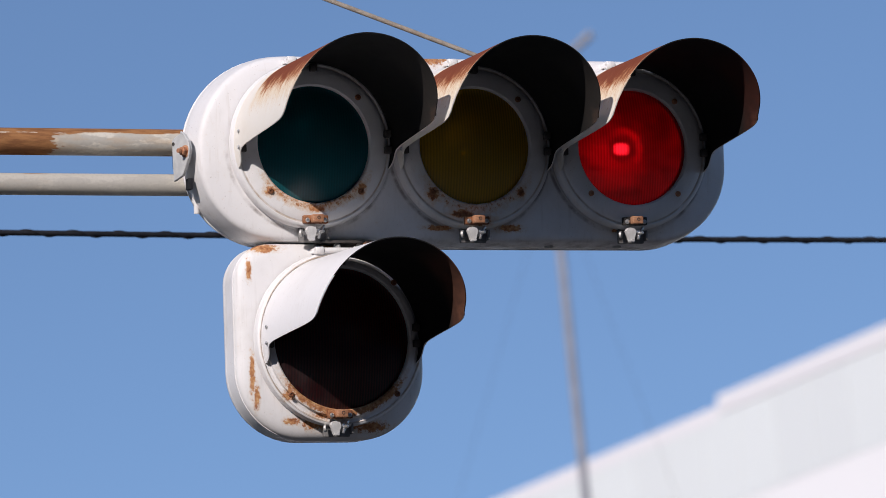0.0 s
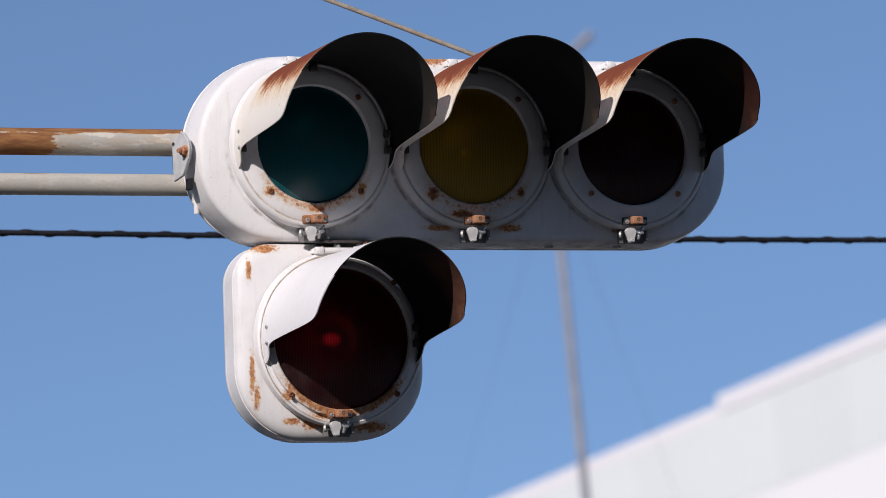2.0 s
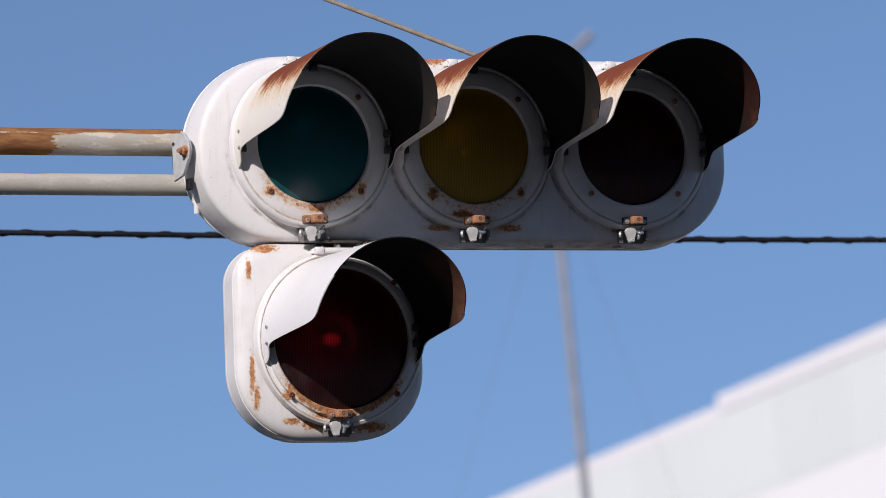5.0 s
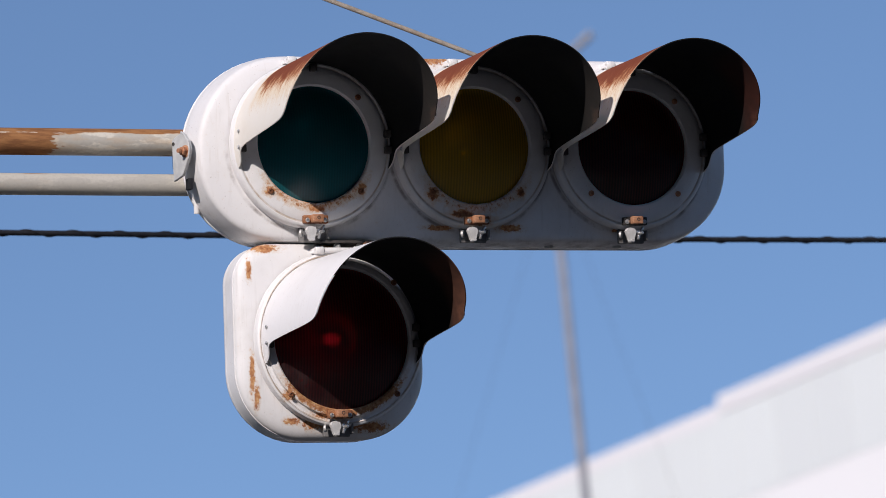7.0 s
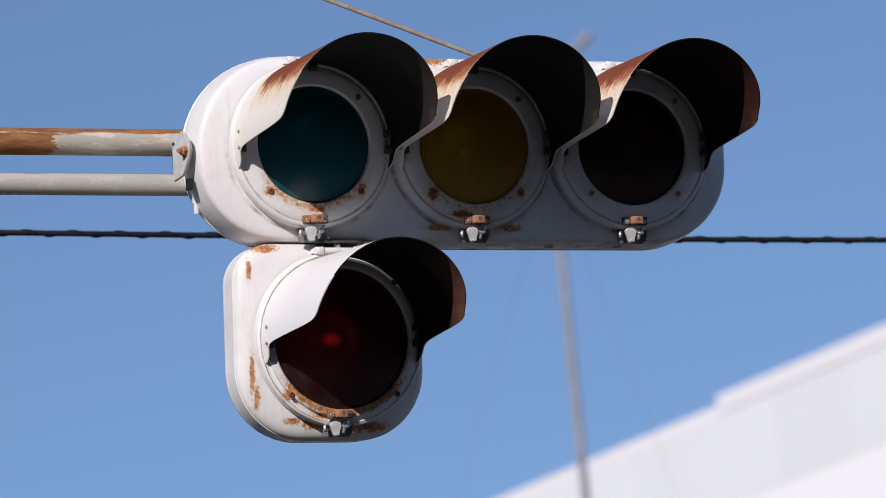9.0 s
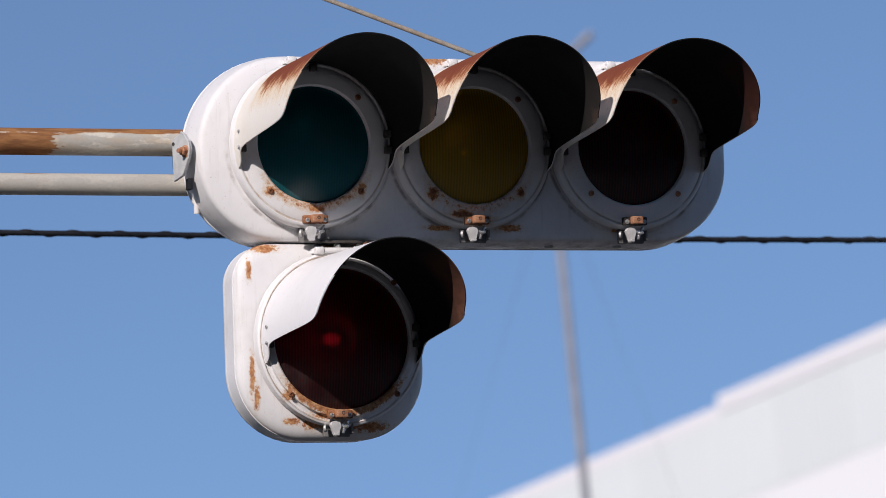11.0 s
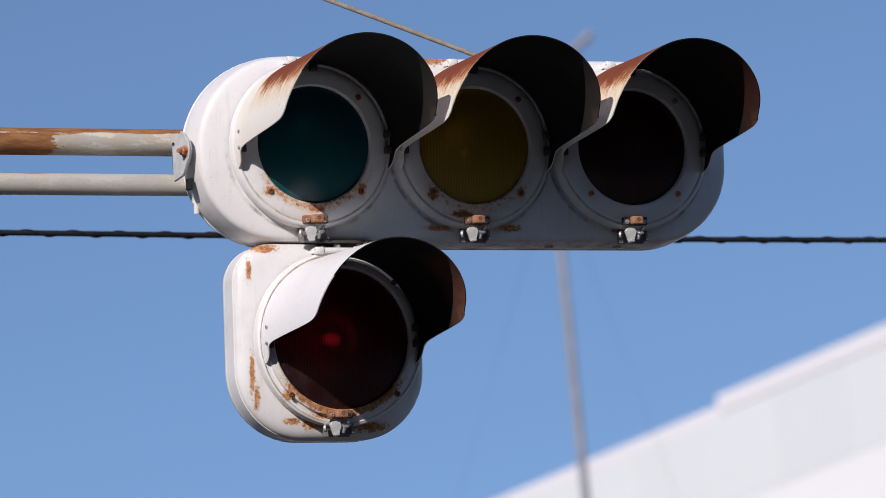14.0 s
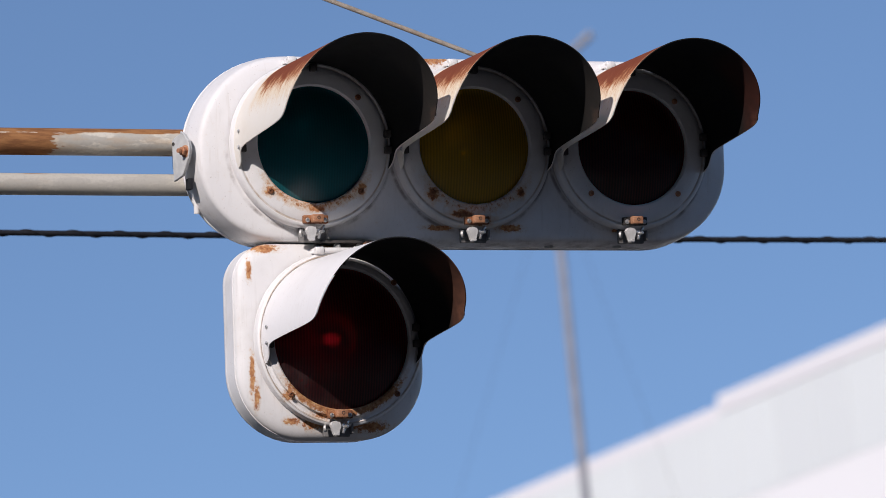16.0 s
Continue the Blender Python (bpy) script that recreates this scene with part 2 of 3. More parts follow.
def lens_material(name, tint, body, body_share, dust=0.08, rib=0.10, blur=0.62):
    """Coloured, ribbed signal glass: tinted see-through, a little dust, a glossy skin."""
    n = Nodes(name)
    v = n.coords()
    x, y, z = n.xyz(v)
    ribs = n.math("SINE", n.math("MULTIPLY", x, math.tau / 0.0062))
    rows = n.math("SINE", n.math("MULTIPLY", z, math.tau / 0.011))
    relief = n.math("ADD", n.math("MULTIPLY", ribs, 0.35), n.math("MULTIPLY", rows, 0.15))
    normal = n.bump(n.math("ADD", relief, n.noise(v, 14.0, 3.0)), 0.15, 0.0007)
    grime = n.step(n.noise(v, 20.0, 5.0), 0.35, 0.8)
    shade = n.math("ADD", 0.8, n.math("MULTIPLY", ribs, rib))
    wavy = n.bump(n.math("ADD", n.math("MULTIPLY", ribs, 0.5), n.noise(n.stretch(v, (10.0, 10.0, 30.0)), 1.0, 3.0)), 0.15, 0.0008)
    clear = n.node("ShaderNodeBsdfRefraction", Color=n.mix(shade, (0.0, 0.0, 0.0), tint), Roughness=blur, IOR=1.2, Normal=wavy)
    dull = n.node("ShaderNodeBsdfDiffuse", Color=n.mix(n.math("MULTIPLY", grime, dust), body, (0.20, 0.165, 0.165)), Normal=normal)
    both = n.node("ShaderNodeMixShader", Fac=body_share)
    n.tree.links.new(clear.outputs[0], both.inputs[1])
    n.tree.links.new(dull.outputs[0], both.inputs[2])
    gloss = n.node("ShaderNodeBsdfGlossy", Color=(1.0, 1.0, 1.0), Roughness=0.22, Normal=normal)
    skin = n.node("ShaderNodeMixShader", Fac=n.node("ShaderNodeFresnel", IOR=1.45, Normal=normal).outputs[0])
    n.tree.links.new(both.outputs[0], skin.inputs[1])
    n.tree.links.new(gloss.outputs[0], skin.inputs[2])
    n.tree.links.new(skin.outputs[0], n.out.inputs[0])
    return n.mat


glass_green = lens_material("green_signal_glass", (0.01, 0.30, 0.32), (0.004, 0.13, 0.155), 0.5)
glass_amber = lens_material("amber_signal_glass", (0.98, 0.62, 0.04), (0.62, 0.38, 0.02), 0.40, 0.08, 0.16, 0.38)
glass_red = lens_material("red_signal_glass", (0.95, 0.06, 0.08), (0.045, 0.013, 0.015), 0.3, 0.32, 0.15, 0.4)


def glow_material(name, size, level, edge=0.09, gain=0.25, spot_size=1.0):
    """The lit reflector: a small hot filament image, a faint ring round it, and a wide soft glow."""
    n = Nodes(name)
    v = n.coords()
    x, y, z = n.xyz(v)
    k = 0.15 / size
    sx = n.math("MULTIPLY", n.math("ADD", x, 0.010), k)
    sz = n.math("MULTIPLY", n.math("SUBTRACT", z, 0.001), k)
    square = n.math("MULTIPLY", sx, sx)
    a = n.math("POWER", n.math("ABSOLUTE", n.math("DIVIDE", sx, 0.0165 * spot_size)), 3.0)
    b = n.math("POWER", n.math("ABSOLUTE", n.math("DIVIDE", sz, 0.0122 * spot_size)), 3.0)
    spot = n.step(n.math("ADD", a, b), 2.2, 0.0)
    d = n.math("SQRT", n.math("ADD", square, n.math("MULTIPLY", sz, sz)))
    ring = n.math("MULTIPLY", n.step(d, 0.034, 0.046), n.step(d, 0.062, 0.047))
    ring = n.math("MULTIPLY", ring, n.step(n.math("ADD", sx, n.math("MULTIPLY", sz, 0.6)), 0.0, 0.05))
    gap = n.math("SUBTRACT", 1.0, n.math("MULTIPLY", n.step(d, 0.040, 0.026), 0.35))
    off = n.math("ADD", sx, 0.02)
    wide = n.step(n.math("SQRT", n.math("ADD", n.math("MULTIPLY", off, off), n.math("MULTIPLY", sz, sz))), 0.125, 0.01, edge, 1.0)
    cloud = n.step(n.noise(n.stretch(v, (16.0, 9.0, 30.0)), 1.0, 4.0), 0.3, 0.7, 0.6, 1.25)
    dusk = n.step(z, size * 0.95, size * 0.1, 0.45, 1.0)
    base = n.math("MULTIPLY", n.math("MULTIPLY", wide, cloud), n.math("MULTIPLY", gap, dusk))
    power = n.math("ADD", n.math("MULTIPLY", base, gain), n.math("ADD", n.math("MULTIPLY", n.math("MULTIPLY", spot, 2.0), 1.0), n.math("MULTIPLY", ring, 0.28)))
    bars = n.math("ADD", 0.9, n.math("MULTIPLY", n.math("SINE", n.math("MULTIPLY", x, math.tau / 0.0066)), 0.32))
    power = n.math("MULTIPLY", power, bars)
    color = n.mix(spot, (1.0, 0.015, 0.045), (1.0, 0.20, 0.32))
    e = n.node("ShaderNodeEmission", Color=color, Strength=n.math("MULTIPLY", power, level))
    n.tree.links.new(e.outputs[0], n.out.inputs[0])
    return n.mat


glow_lower = glow_material("lit_reflector_lower", 0.15, 1.6, 0.17)
glow_upper = glow_material("lit_reflector_upper", 0.125, 1.45, 0.42, 0.34, 1.15)
mirror_dull = plain_metal("dull_reflector", (0.88, 0.88, 0.88), (0.76, 0.76, 0.76), 0.10, 1.0, 40.0, 0.1)
glint_mirror = plain_metal("silvered_bulb_glass", (0.90, 0.90, 0.90), (0.84, 0.84, 0.84), 0.2, 1.0, 60.0, 0.05)
slat_dark = plain_metal("dark_red_slats", (0.08, 0.012, 0.012), (0.05, 0.008, 0.008), 0.8, 0.0)


# ---------------------------------------------------------------- mesh helpers
def link_mesh(name, bm, materials, smooth=35.0):
    bmesh.ops.recalc_face_normals(bm, faces=bm.faces)
    me = bpy.data.meshes.new(name)
    bm.to_mesh(me)
    bm.free()
    for m in materials if isinstance(materials, (list, tuple)) else [materials]:
        me.materials.append(m)
    if smooth:
        me.polygons.foreach_set("use_smooth", [True] * len(me.polygons))
        me.set_sharp_from_angle(angle=radians(smooth))
    ob = new(name, me)
    if name == "housing":
        even = ob.modifiers.new("even_normals", "WEIGHTED_NORMAL")
        even.mode, even.weight, even.keep_sharp = "FACE_AREA", 80, True
    return ob


def part(name, bm, material, parent, label="", at=(0, 0, 0), turn=(0, 0, 0), smooth=35.0):
    """One mesh object under a thing or a part, placed in its parent's space."""
    ob = link_mesh(name, bm, material, smooth)
    ob.parent = parent
    ob.matrix_basis = pose(*at, *turn)
    return tagged(ob, label)


def again(ob, at, turn=(0, 0, 0), parent=None):
    """A further part on the same mesh."""
    o = new(ob.name.split(".")[0], ob.data)
    o.parent = parent or ob.parent
    o.matrix_basis = pose(*at, *turn)
    if "label" in ob:
        o["label"] = ob["label"]
    return o


def rounded(left, right, z0, z1, radii, steps=14):
    """Outline of a box with rounded corners; radii: top right, top left, bottom left, bottom right."""
    pts = []
    for (sx, top), r, a0 in zip(((1, 1), (-1, 1), (-1, 0), (1, 0)), radii, (0, 90, 180, 270)):
        cx = right - r if sx > 0 else left + r
        cz = z1 - r if top else z0 + r
        for i in range(steps + 1):
            a = radians(a0 + 90 * i / steps)
            pts.append((cx + r * math.cos(a), cz + r * math.sin(a)))
    return pts


def inset(pts, d):
    """The outline moved inwards by d."""
    n = len(pts)
    res = []
    for i in range(n):
        (ax, az), (bx, bz), (cx, cz) = pts[i - 1], pts[i], pts[(i + 1) % n]
        tx, tz = cx - ax, cz - az
        s = math.hypot(tx, tz) or 1.0
        res.append((bx - tz / s * d, bz + tx / s * d))
    return res


def loft(rings, cap_first=True, cap_last=True, closed=True):
    """A skin over rings of equally many points."""
    bm = bmesh.new()
    made = [[bm.verts.new(p) for p in ring] for ring in rings]
    n = len(made[0])
    for a, b in zip(made, made[1:]):
        for i in range(n if closed else n - 1):
            j = (i + 1) % n
            bm.faces.new((a[i], a[j], b[j], b[i]))
    if cap_first:
        bm.faces.new(made[0])
    if cap_last:
        bm.faces.new(made[-1])
    return bm


def lathe(profile, steps=96):
    """A profile of (radius, depth) turned round the y axis; open at both ends unless the radius is 0."""
    rings = []
    for r, y in profile:
        rings.append([(r * math.cos(math.tau * i / steps), y, r * math.sin(math.tau * i / steps)) for i in range(steps)])
    return loft(rings, False, False)


def tube(path, radius, sides=16, cap=True):
    """A round bar along a path of points."""
    rings = []
    pts = [Vector(p) for p in path]
    for i, p in enumerate(pts):
        way = (pts[min(i + 1, len(pts) - 1)] - pts[max(i - 1, 0)]).normalized()
        side = way.cross(Vector((0, 0, 1)) if abs(way.z) < 0.9 else Vector((0, 1, 0))).normalized()
        up = side.cross(way)
        r = radius[i] if isinstance(radius, (list, tuple)) else radius
        rings.append([p + (side * math.cos(math.tau * k / sides) + up * math.sin(math.tau * k / sides)) * r for k in range(sides)])
    return loft(rings, cap, cap)


def block(sx, sy, sz, bevel=0.002, at=(0, 0, 0)):
    bm = bmesh.new()
    bmesh.ops.create_cube(bm, size=1.0, matrix=Matrix.Translation(at) @ Matrix.Diagonal((sx, sy, sz, 1)))
    if bevel:
        bmesh.ops.bevel(bm, geom=list(bm.edges), offset=bevel, segments=2, affect="EDGES", profile=0.5)
    return bm


def add(bm, other, m=None):
    """Puts another bmesh into bm."""
    me = bpy.data.meshes.new("scratch")
    if m is not None:
        other.transform(m)
    other.to_mesh(me)
    other.free()
    bm.from_mesh(me)
    bpy.data.meshes.remove(me)
    return bm


def screw_head(r=0.006, h=0.004, sides=20):
    """A domed screw head on the y axis, facing -y, with a slot-wide dimple."""
    bm = lathe([(r, 0.0), (r, -h * 0.5), (r * 0.8, -h * 0.85), (r * 0.45, -h), (r * 0.4, -h * 0.6), (0.0001, -h * 0.6)], sides)
    return bm


def hex_bolt(r=0.011, h=0.012):
    bm = lathe([(0.0001, 0), (r * 1.35, 0), (r * 1.35, -0.002), (r * 0.9, -0.0022)], 24)
    add(bm, lathe([(r, -0.002), (r, -h * 0.9), (r * 0.85, -h), (0.0001, -h)], 6))
    add(bm, lathe([(r * 0.5, -h), (r * 0.5, -h * 1.7), (0.0001, -h * 1.75)], 14))
    return bm


# ---------------------------------------------------------------- signal heads
FRONT_SOFT = [(0.070, 0.0300), (0.048, 0.0306), (0.031, 0.0324), (0.0205, 0.0346), (0.0150, 0.0366), (0.0108, 0.0394), (0.0080, 0.0432), (0.0064, 0.0490), (0.0040, 0.066), (0.0012, 0.088), (0.0, 0.105)]
FRONT_LIPPED = [(0.050, 0.0300), (0.036, 0.0301), (0.024, 0.0312), (0.0155, 0.0336), (0.009, 0.0370), (0.0040, 0.0416), (0.0012, 0.0465), (0.0005, 0.051),
                (-0.0008, 0.0515), (-0.0012, 0.054), (-0.0012, 0.060), (0.0, 0.0635)]


def housing_mesh(line, depth, openings, front, seam=0.0035):
    """Rounded box on an outline; openings: centre x, z and radius of the round holes behind the lamps."""
    back = depth - 0.036
    plan = front + [(0.0, back - 0.002), (seam * 0.3, back - 0.0005), (seam, back + 0.0005), (seam, back + 0.0025), (seam * 0.2, back + 0.0035), (-seam * 0.3, back + 0.005),
                    (-seam * 0.3, back + 0.009), (0.0002, back + 0.011), (0.002, depth - 0.016), (0.008, depth - 0.005), (0.022, depth)]
    bm = loft([[(x, y, z) for x, z in inset(line, d)] for d, y in plan], cap_first=False)
    bm.verts.ensure_lookup_table()
    bm.edges.ensure_lookup_table()
    rim = [e for e in bm.edges if len(e.link_faces) == 1]
    for cx, cz, r in openings:
        ring = [[bm.verts.new((cx + r * math.cos(math.tau * i / 64), y, cz + r * math.sin(math.tau * i / 64))) for i in range(64)] for y in (0.030, 0.060)]
        for i in range(64):
            j = (i + 1) % 64
            bm.faces.new((ring[0][i], ring[0][j], ring[1][j], ring[1][i]))
            rim.append(bm.edges.get((ring[0][i], ring[0][j])))
    bmesh.ops.triangle_fill(bm, use_beauty=True, edges=rim)
    return bm


def visor_mesh(r0, r1, lift, reach, shift=0.0, gap=0.0, gap_end=70.0, base=0.006):
    """A hood: a tube wall 2 mm thick whose front edge sweeps back along both sides to a small fixing tab.
    gap: how far the back edge stands off the door between the crown and gap_end degrees."""
    table = [(0, 1.0), (30, 0.99), (55, 0.955), (70, 0.91), (80, 0.865), (86, 0.835), (89, 0.79), (90.4, 0.725), (91.4, 0.58), (92.3, 0.38),
             (93.3, 0.20), (94.5, 0.125), (97.5, 0.10), (101, 0.09), (104.5, 0.075), (106.5, 0.045), (107.2, 0.01)]
    dense = np.arange(0.0, 107.3, 0.1)
    sharp = np.interp(dense, [a for a, _ in table], [f for _, f in table])
    kernel = np.exp(-0.5 * (np.arange(-50, 51) * 0.1 / 1.0) ** 2)
    soft = np.convolve(np.pad(sharp, 50, mode="edge"), kernel / kernel.sum(), mode="valid")
    broad = np.exp(-0.5 * (np.arange(-200, 201) * 0.1 / 6.0) ** 2)
    round_side = np.convolve(np.pad(sharp, 200, mode="edge"), broad / broad.sum(), mode="valid")
    half = list(range(0, 68, 2)) + [68 + 0.8 * i for i in range(49)] + [107.2]
    fine = [-a for a in reversed(half[1:])] + half
    rows = 10

    def wall(thin):
        grid = []
        for a in fine:
            far = float(np.interp(abs(a), dense, soft)) * reach
            if a > 0:  # the far side is cut a little shorter at its lower corner
                share = min(max((86 - a) / 16, 0), 1)
                far = far * (1 - share) + float(np.interp(a, dense, round_side)) * reach * share
                far *= 1 - 0.045 * min(max((a - 58) / 26, 0), 1) ** 2
            col = []
            off = gap * min(max((a + 10) / 14, 0), 1) * min(max((gap_end - a) / 14, 0), 1)
            for i in range(rows + 1):
                q = off + (far - off) * i / rows
                share = q / reach
                r = r0 + (r1 - r0) * share - thin
                col.append((r * math.sin(radians(a)) + shift * share, base - q, r * math.cos(radians(a)) + lift * share))
            grid.append(col)
        return grid

    bm = bmesh.new()
    skins = [[[bm.verts.new(p) for p in col] for col in wall(t)] for t in (0.0, 0.0022)]
    for k, g in enumerate(skins):
        for a, b in zip(g, g[1:]):
            for i in range(rows):
                f = bm.faces.new((a[i], a[i + 1], b[i + 1], b[i]))
                f.material_index = k
    out, inn = skins
    for k, (a, b, c, d) in enumerate(zip(out, out[1:], inn, inn[1:])):
        bm.faces.new((a[-1], b[-1], d[-1], c[-1])).material_index = 1 if -60 < fine[k] < 86 else 0
        bm.faces.new((a[0], b[0], d[0], c[0]))
    for o, i in ((out[0], inn[0]), (out[-1], inn[-1])):
        for k in range(rows):
            bm.faces.new((o[k], o[k + 1], i[k + 1], i[k]))
    return bm


def door_mesh(inner, outer):
    """A door ring: raised band round the lens, a groove where the hood stands, a rolled outer edge and a deep rim."""
    band = min(inner + 0.018, outer - 0.020)
    if outer - inner > 0.045:
        slope = [(band, -0.008), (outer - 0.024, -0.006), (outer - 0.015, -0.003), (outer - 0.0125, -0.0005), (outer - 0.0105, -0.0005), (outer - 0.008, -0.0015), (outer - 0.005, -0.0005)]
    else:
        slope = [(band - 0.002, -0.0082), (band, -0.007), (band + 0.0012, 0.001), (outer - 0.015, 0.0032), (outer - 0.010, 0.003), (outer - 0.007, 0.0)]
    return lathe([(inner - 0.004, 0.020), (inner - 0.001, 0.002), (inner, -0.006), (inner + 0.003, -0.0085)] + slope
                 + [(outer - 0.002, 0.003), (outer, 0.009), (outer, 0.0245), (outer - 0.002, 0.0262), (outer - 0.012, 0.0262)], 128)


def lens_mesh(r, sag):
    return lathe([(r * s, -sag * (1 - s * s) + 0.002) for s in (1.0, 0.95, 0.88, 0.8, 0.7, 0.6, 0.5, 0.4, 0.3, 0.2, 0.1, 0.001)], 96)


def bowl_mesh(r, near, deep):
    return lathe([(r * s, near + (deep - near) * (1 - s * s)) for s in (1.0, 0.9, 0.8, 0.65, 0.5, 0.35, 0.2, 0.001)], 64)


def slat_mesh(half, wide):
    """A thin upright blade."""
    return block(wide, 0.0002, 2 * half, 0)


# blades added before the lit reflectors; their turning stands in for lamps going on and off
OPEN = 69.0
PITCH = 0.0031


def add_slats(signal, centre, radius):
    slats = []
    count = int(2 * radius / PITCH)
    for i in range(count):
        x = (i - (count - 1) / 2) * PITCH
        half = math.sqrt(max(radius * radius - x * x, 0.0)) + 0.006
        ob = part("shutter_slat", slat_mesh(half, PITCH * 1.05), slat_dark, signal, "thin dark blade added to dim the lamp", smooth=0)
        slats.append((ob, centre[0] + x, centre[1] + 0.034, centre[2]))
    return slats


def lamp(signal, cx, cz, inner, outer, door_paint, glass, glass_words, visor_paint, lining, visor_form, glow=None, rust_screws=True, catch_up=0.0, catch_x=-0.0045):
    """One lamp: hinged door ring with visor, lens, screws, latch and hinge, and the reflector behind the lens."""
    at = (cx, 0.0, cz)
    door = part("lamp_door", door_mesh(inner, outer), door_paint, signal, "white enamel lamp door ring", at)
    # black ring set in behind the door edge to draw its shadow line
    part("door_gasket", lathe([(outer - 0.014, 0.026), (outer - 0.0045, 0.026), (outer - 0.0035, 0.029), (outer - 0.0045, 0.036), (outer - 0.014, 0.036)], 96), rubber, door, "black ring set in as the shadow line under the door")
    part("lens", lens_mesh(inner - 0.0005, 0.026 * inner / 0.125), glass, door, glass_words)
    visor = part("visor", visor_mesh(*visor_form), [visor_paint, lining], door, "white metal hood with a black inside", smooth=50.0)
    # fixing screws of the hood, on its side tabs
    r = visor_form[0]
    first = None
    for side in (-1, 1):
        for dz in (0.022, -0.012):
            x = side * (math.sqrt(r * r - dz * dz) + 0.0005)
            if first is None:
                first = part("visor_screw", screw_head(0.0042, 0.0025), steel, door, "", (x, -0.032, dz), (0, 0, -90 if side < 0 else 90))
            else:
                again(first, (x, -0.032, dz), (0, 0, -90 if side < 0 else 90))
    # dark nuts inside the hood
    nut_at = [(-r + 0.0135, -0.016, 0.022), (-r + 0.0135, -0.016, -0.012), (r - 0.0135, -0.016, 0.022), (r - 0.0135, -0.016, -0.012), (0.0, -0.016, r - 0.0135)]
    nuts = part("visor_nut", block(0.014, 0.016, 0.016, 0.002), dark_iron, door, "", nut_at[0])
    for p in nut_at[1:]:
        again(nuts, p)
    # lens ring screws
    k = (inner + 0.017) * math.sqrt(0.5)
    first = None
    for sx, sz in ((-1, -1), (1, -1), (1, 1), (-1, 1)):
        p = (sx * k, -0.008, sz * k)
        if first is None:
            first = part("ring_screw", screw_head(0.0062, 0.005), rusty if rust_screws else copper, door, "", p)
        else:
            again(first, p)
    # catch on the door: dark plate, a folded copper-brown block with a hole, two screws
    zc = -outer + 0.017 + catch_up
    part("catch_plate", block(0.054, 0.014, 0.017, 0.0015), rusty if rust_screws else dark_iron, door, "dark catch plate", (catch_x, -0.012, zc))
    fold = block(0.024, 0.016, 0.016, 0.0012)
    part("catch_block", fold, copper, door, "copper-brown catch block", (catch_x, -0.026, zc + 0.001))
    a = part("catch_screw", screw_head(0.0050, 0.0045), steel, door, "", (catch_x - 0.0195, -0.019, zc - 0.002))
    again(a, (catch_x + 0.0195, -0.019, zc - 0.002))
    part("catch_hole", lathe([(0.0001, 0), (0.0036, 0), (0.0036, -0.0012), (0.0026, -0.0012), (0.0026, -0.0002)], 14), dark_iron, door, "", (catch_x + 0.001, -0.0338, zc + 0.002))
    # toggle clip on the housing: base, pale tongue over a swing bolt, wing nut, roll pin
    zt = cz - outer - 0.012 + catch_up
    hx = cx + catch_x - 0.004
    base = block(0.058, 0.012, 0.032, 0.002)
    add(base, block(0.004, 0.022, 0.022, 0.0012, (0.030, -0.010, 0)))
    part("clip_base", base, dull_iron, signal, "dull grey iron toggle clip base", (hx + 0.006, 0.020, zt))
    outline = [(-0.014, 0.006), (-0.010, 0.013), (-0.002, 0.015), (0.008, 0.012), (0.011, 0.004), (0.008, -0.005), (0.006, -0.015), (-0.008, -0.016), (-0.009, -0.007)]
    hook = loft([[(x * k * 0.98, y, z * k * 0.88) for x, z in outline] for k, y in ((0.96, 0.006), (1.0, 0.003), (1.0, -0.004), (0.93, -0.0065))])
    add(hook, block(0.013, 0.010, 0.005, 0.0015, (-0.001, -0.003, -0.0155)))
    part("clip_hook", hook, zinc_pale, signal, "pale zinc toggle tongue", (hx - 0.005, -0.012, zt + 0.002), smooth=25)
    nut = lathe([(0.0001, -0.016), (0.0032, -0.0155), (0.0034, -0.004), (0.0065, -0.003), (0.0072, 0.002), (0.0075, 0.008), (0.0001, 0.008)], 16)
    for a, k in ((-40, 1.0), (165, 0.85)):
        wing = block(0.005, 0.007, 0.013 * k, 0.002, (0, -0.003, 0.011 * k))
        add(nut, wing, Matrix.Rotation(radians(-a), 4, "Y"))
    part("wing_nut", nut, steel, signal, "steel wing nut", (hx + 0.0125, -0.010, zt + 0.003), (0, 0, 18))
    eye = lathe([(0.0048, -0.0022), (0.0080, -0.0022), (0.0080, 0.0022), (0.0048, 0.0022), (0.0048, -0.0022)], 20)
    part("clip_pin", eye, zinc, signal, "zinc eye of the swing bolt", (hx - 0.024, 0.000, zt + 0.001), (0, 0, 55))
    # hinge on top of the door
    knuckle = lathe([(0.0035, -0.009), (0.0078, -0.009), (0.0085, -0.008), (0.0085, 0.008), (0.0078, 0.009), (0.0035, 0.009), (0.0035, -0.009)], 20)
    knuckle.transform(Matrix.Rotation(radians(90), 4, "Z"))
    add(knuckle, block(0.017, 0.040, 0.011, 0.002, (0, 0.024, 0.001)))
    zh = cz + outer + 0.001
    h = part("hinge_knuckle", knuckle, white_plain, signal, "", (cx - 0.043, 0.000, zh))
    again(h, (cx + 0.043, 0.000, zh))
    leaf = block(0.062, 0.006, 0.012, 0.0015)
    add(leaf, tube([(-0.032, 0, 0), (0.032, 0, 0)], 0.006, 14))
    part("hinge_leaf", leaf, white_plain, door, "", (0, 0.0, outer + 0.001))
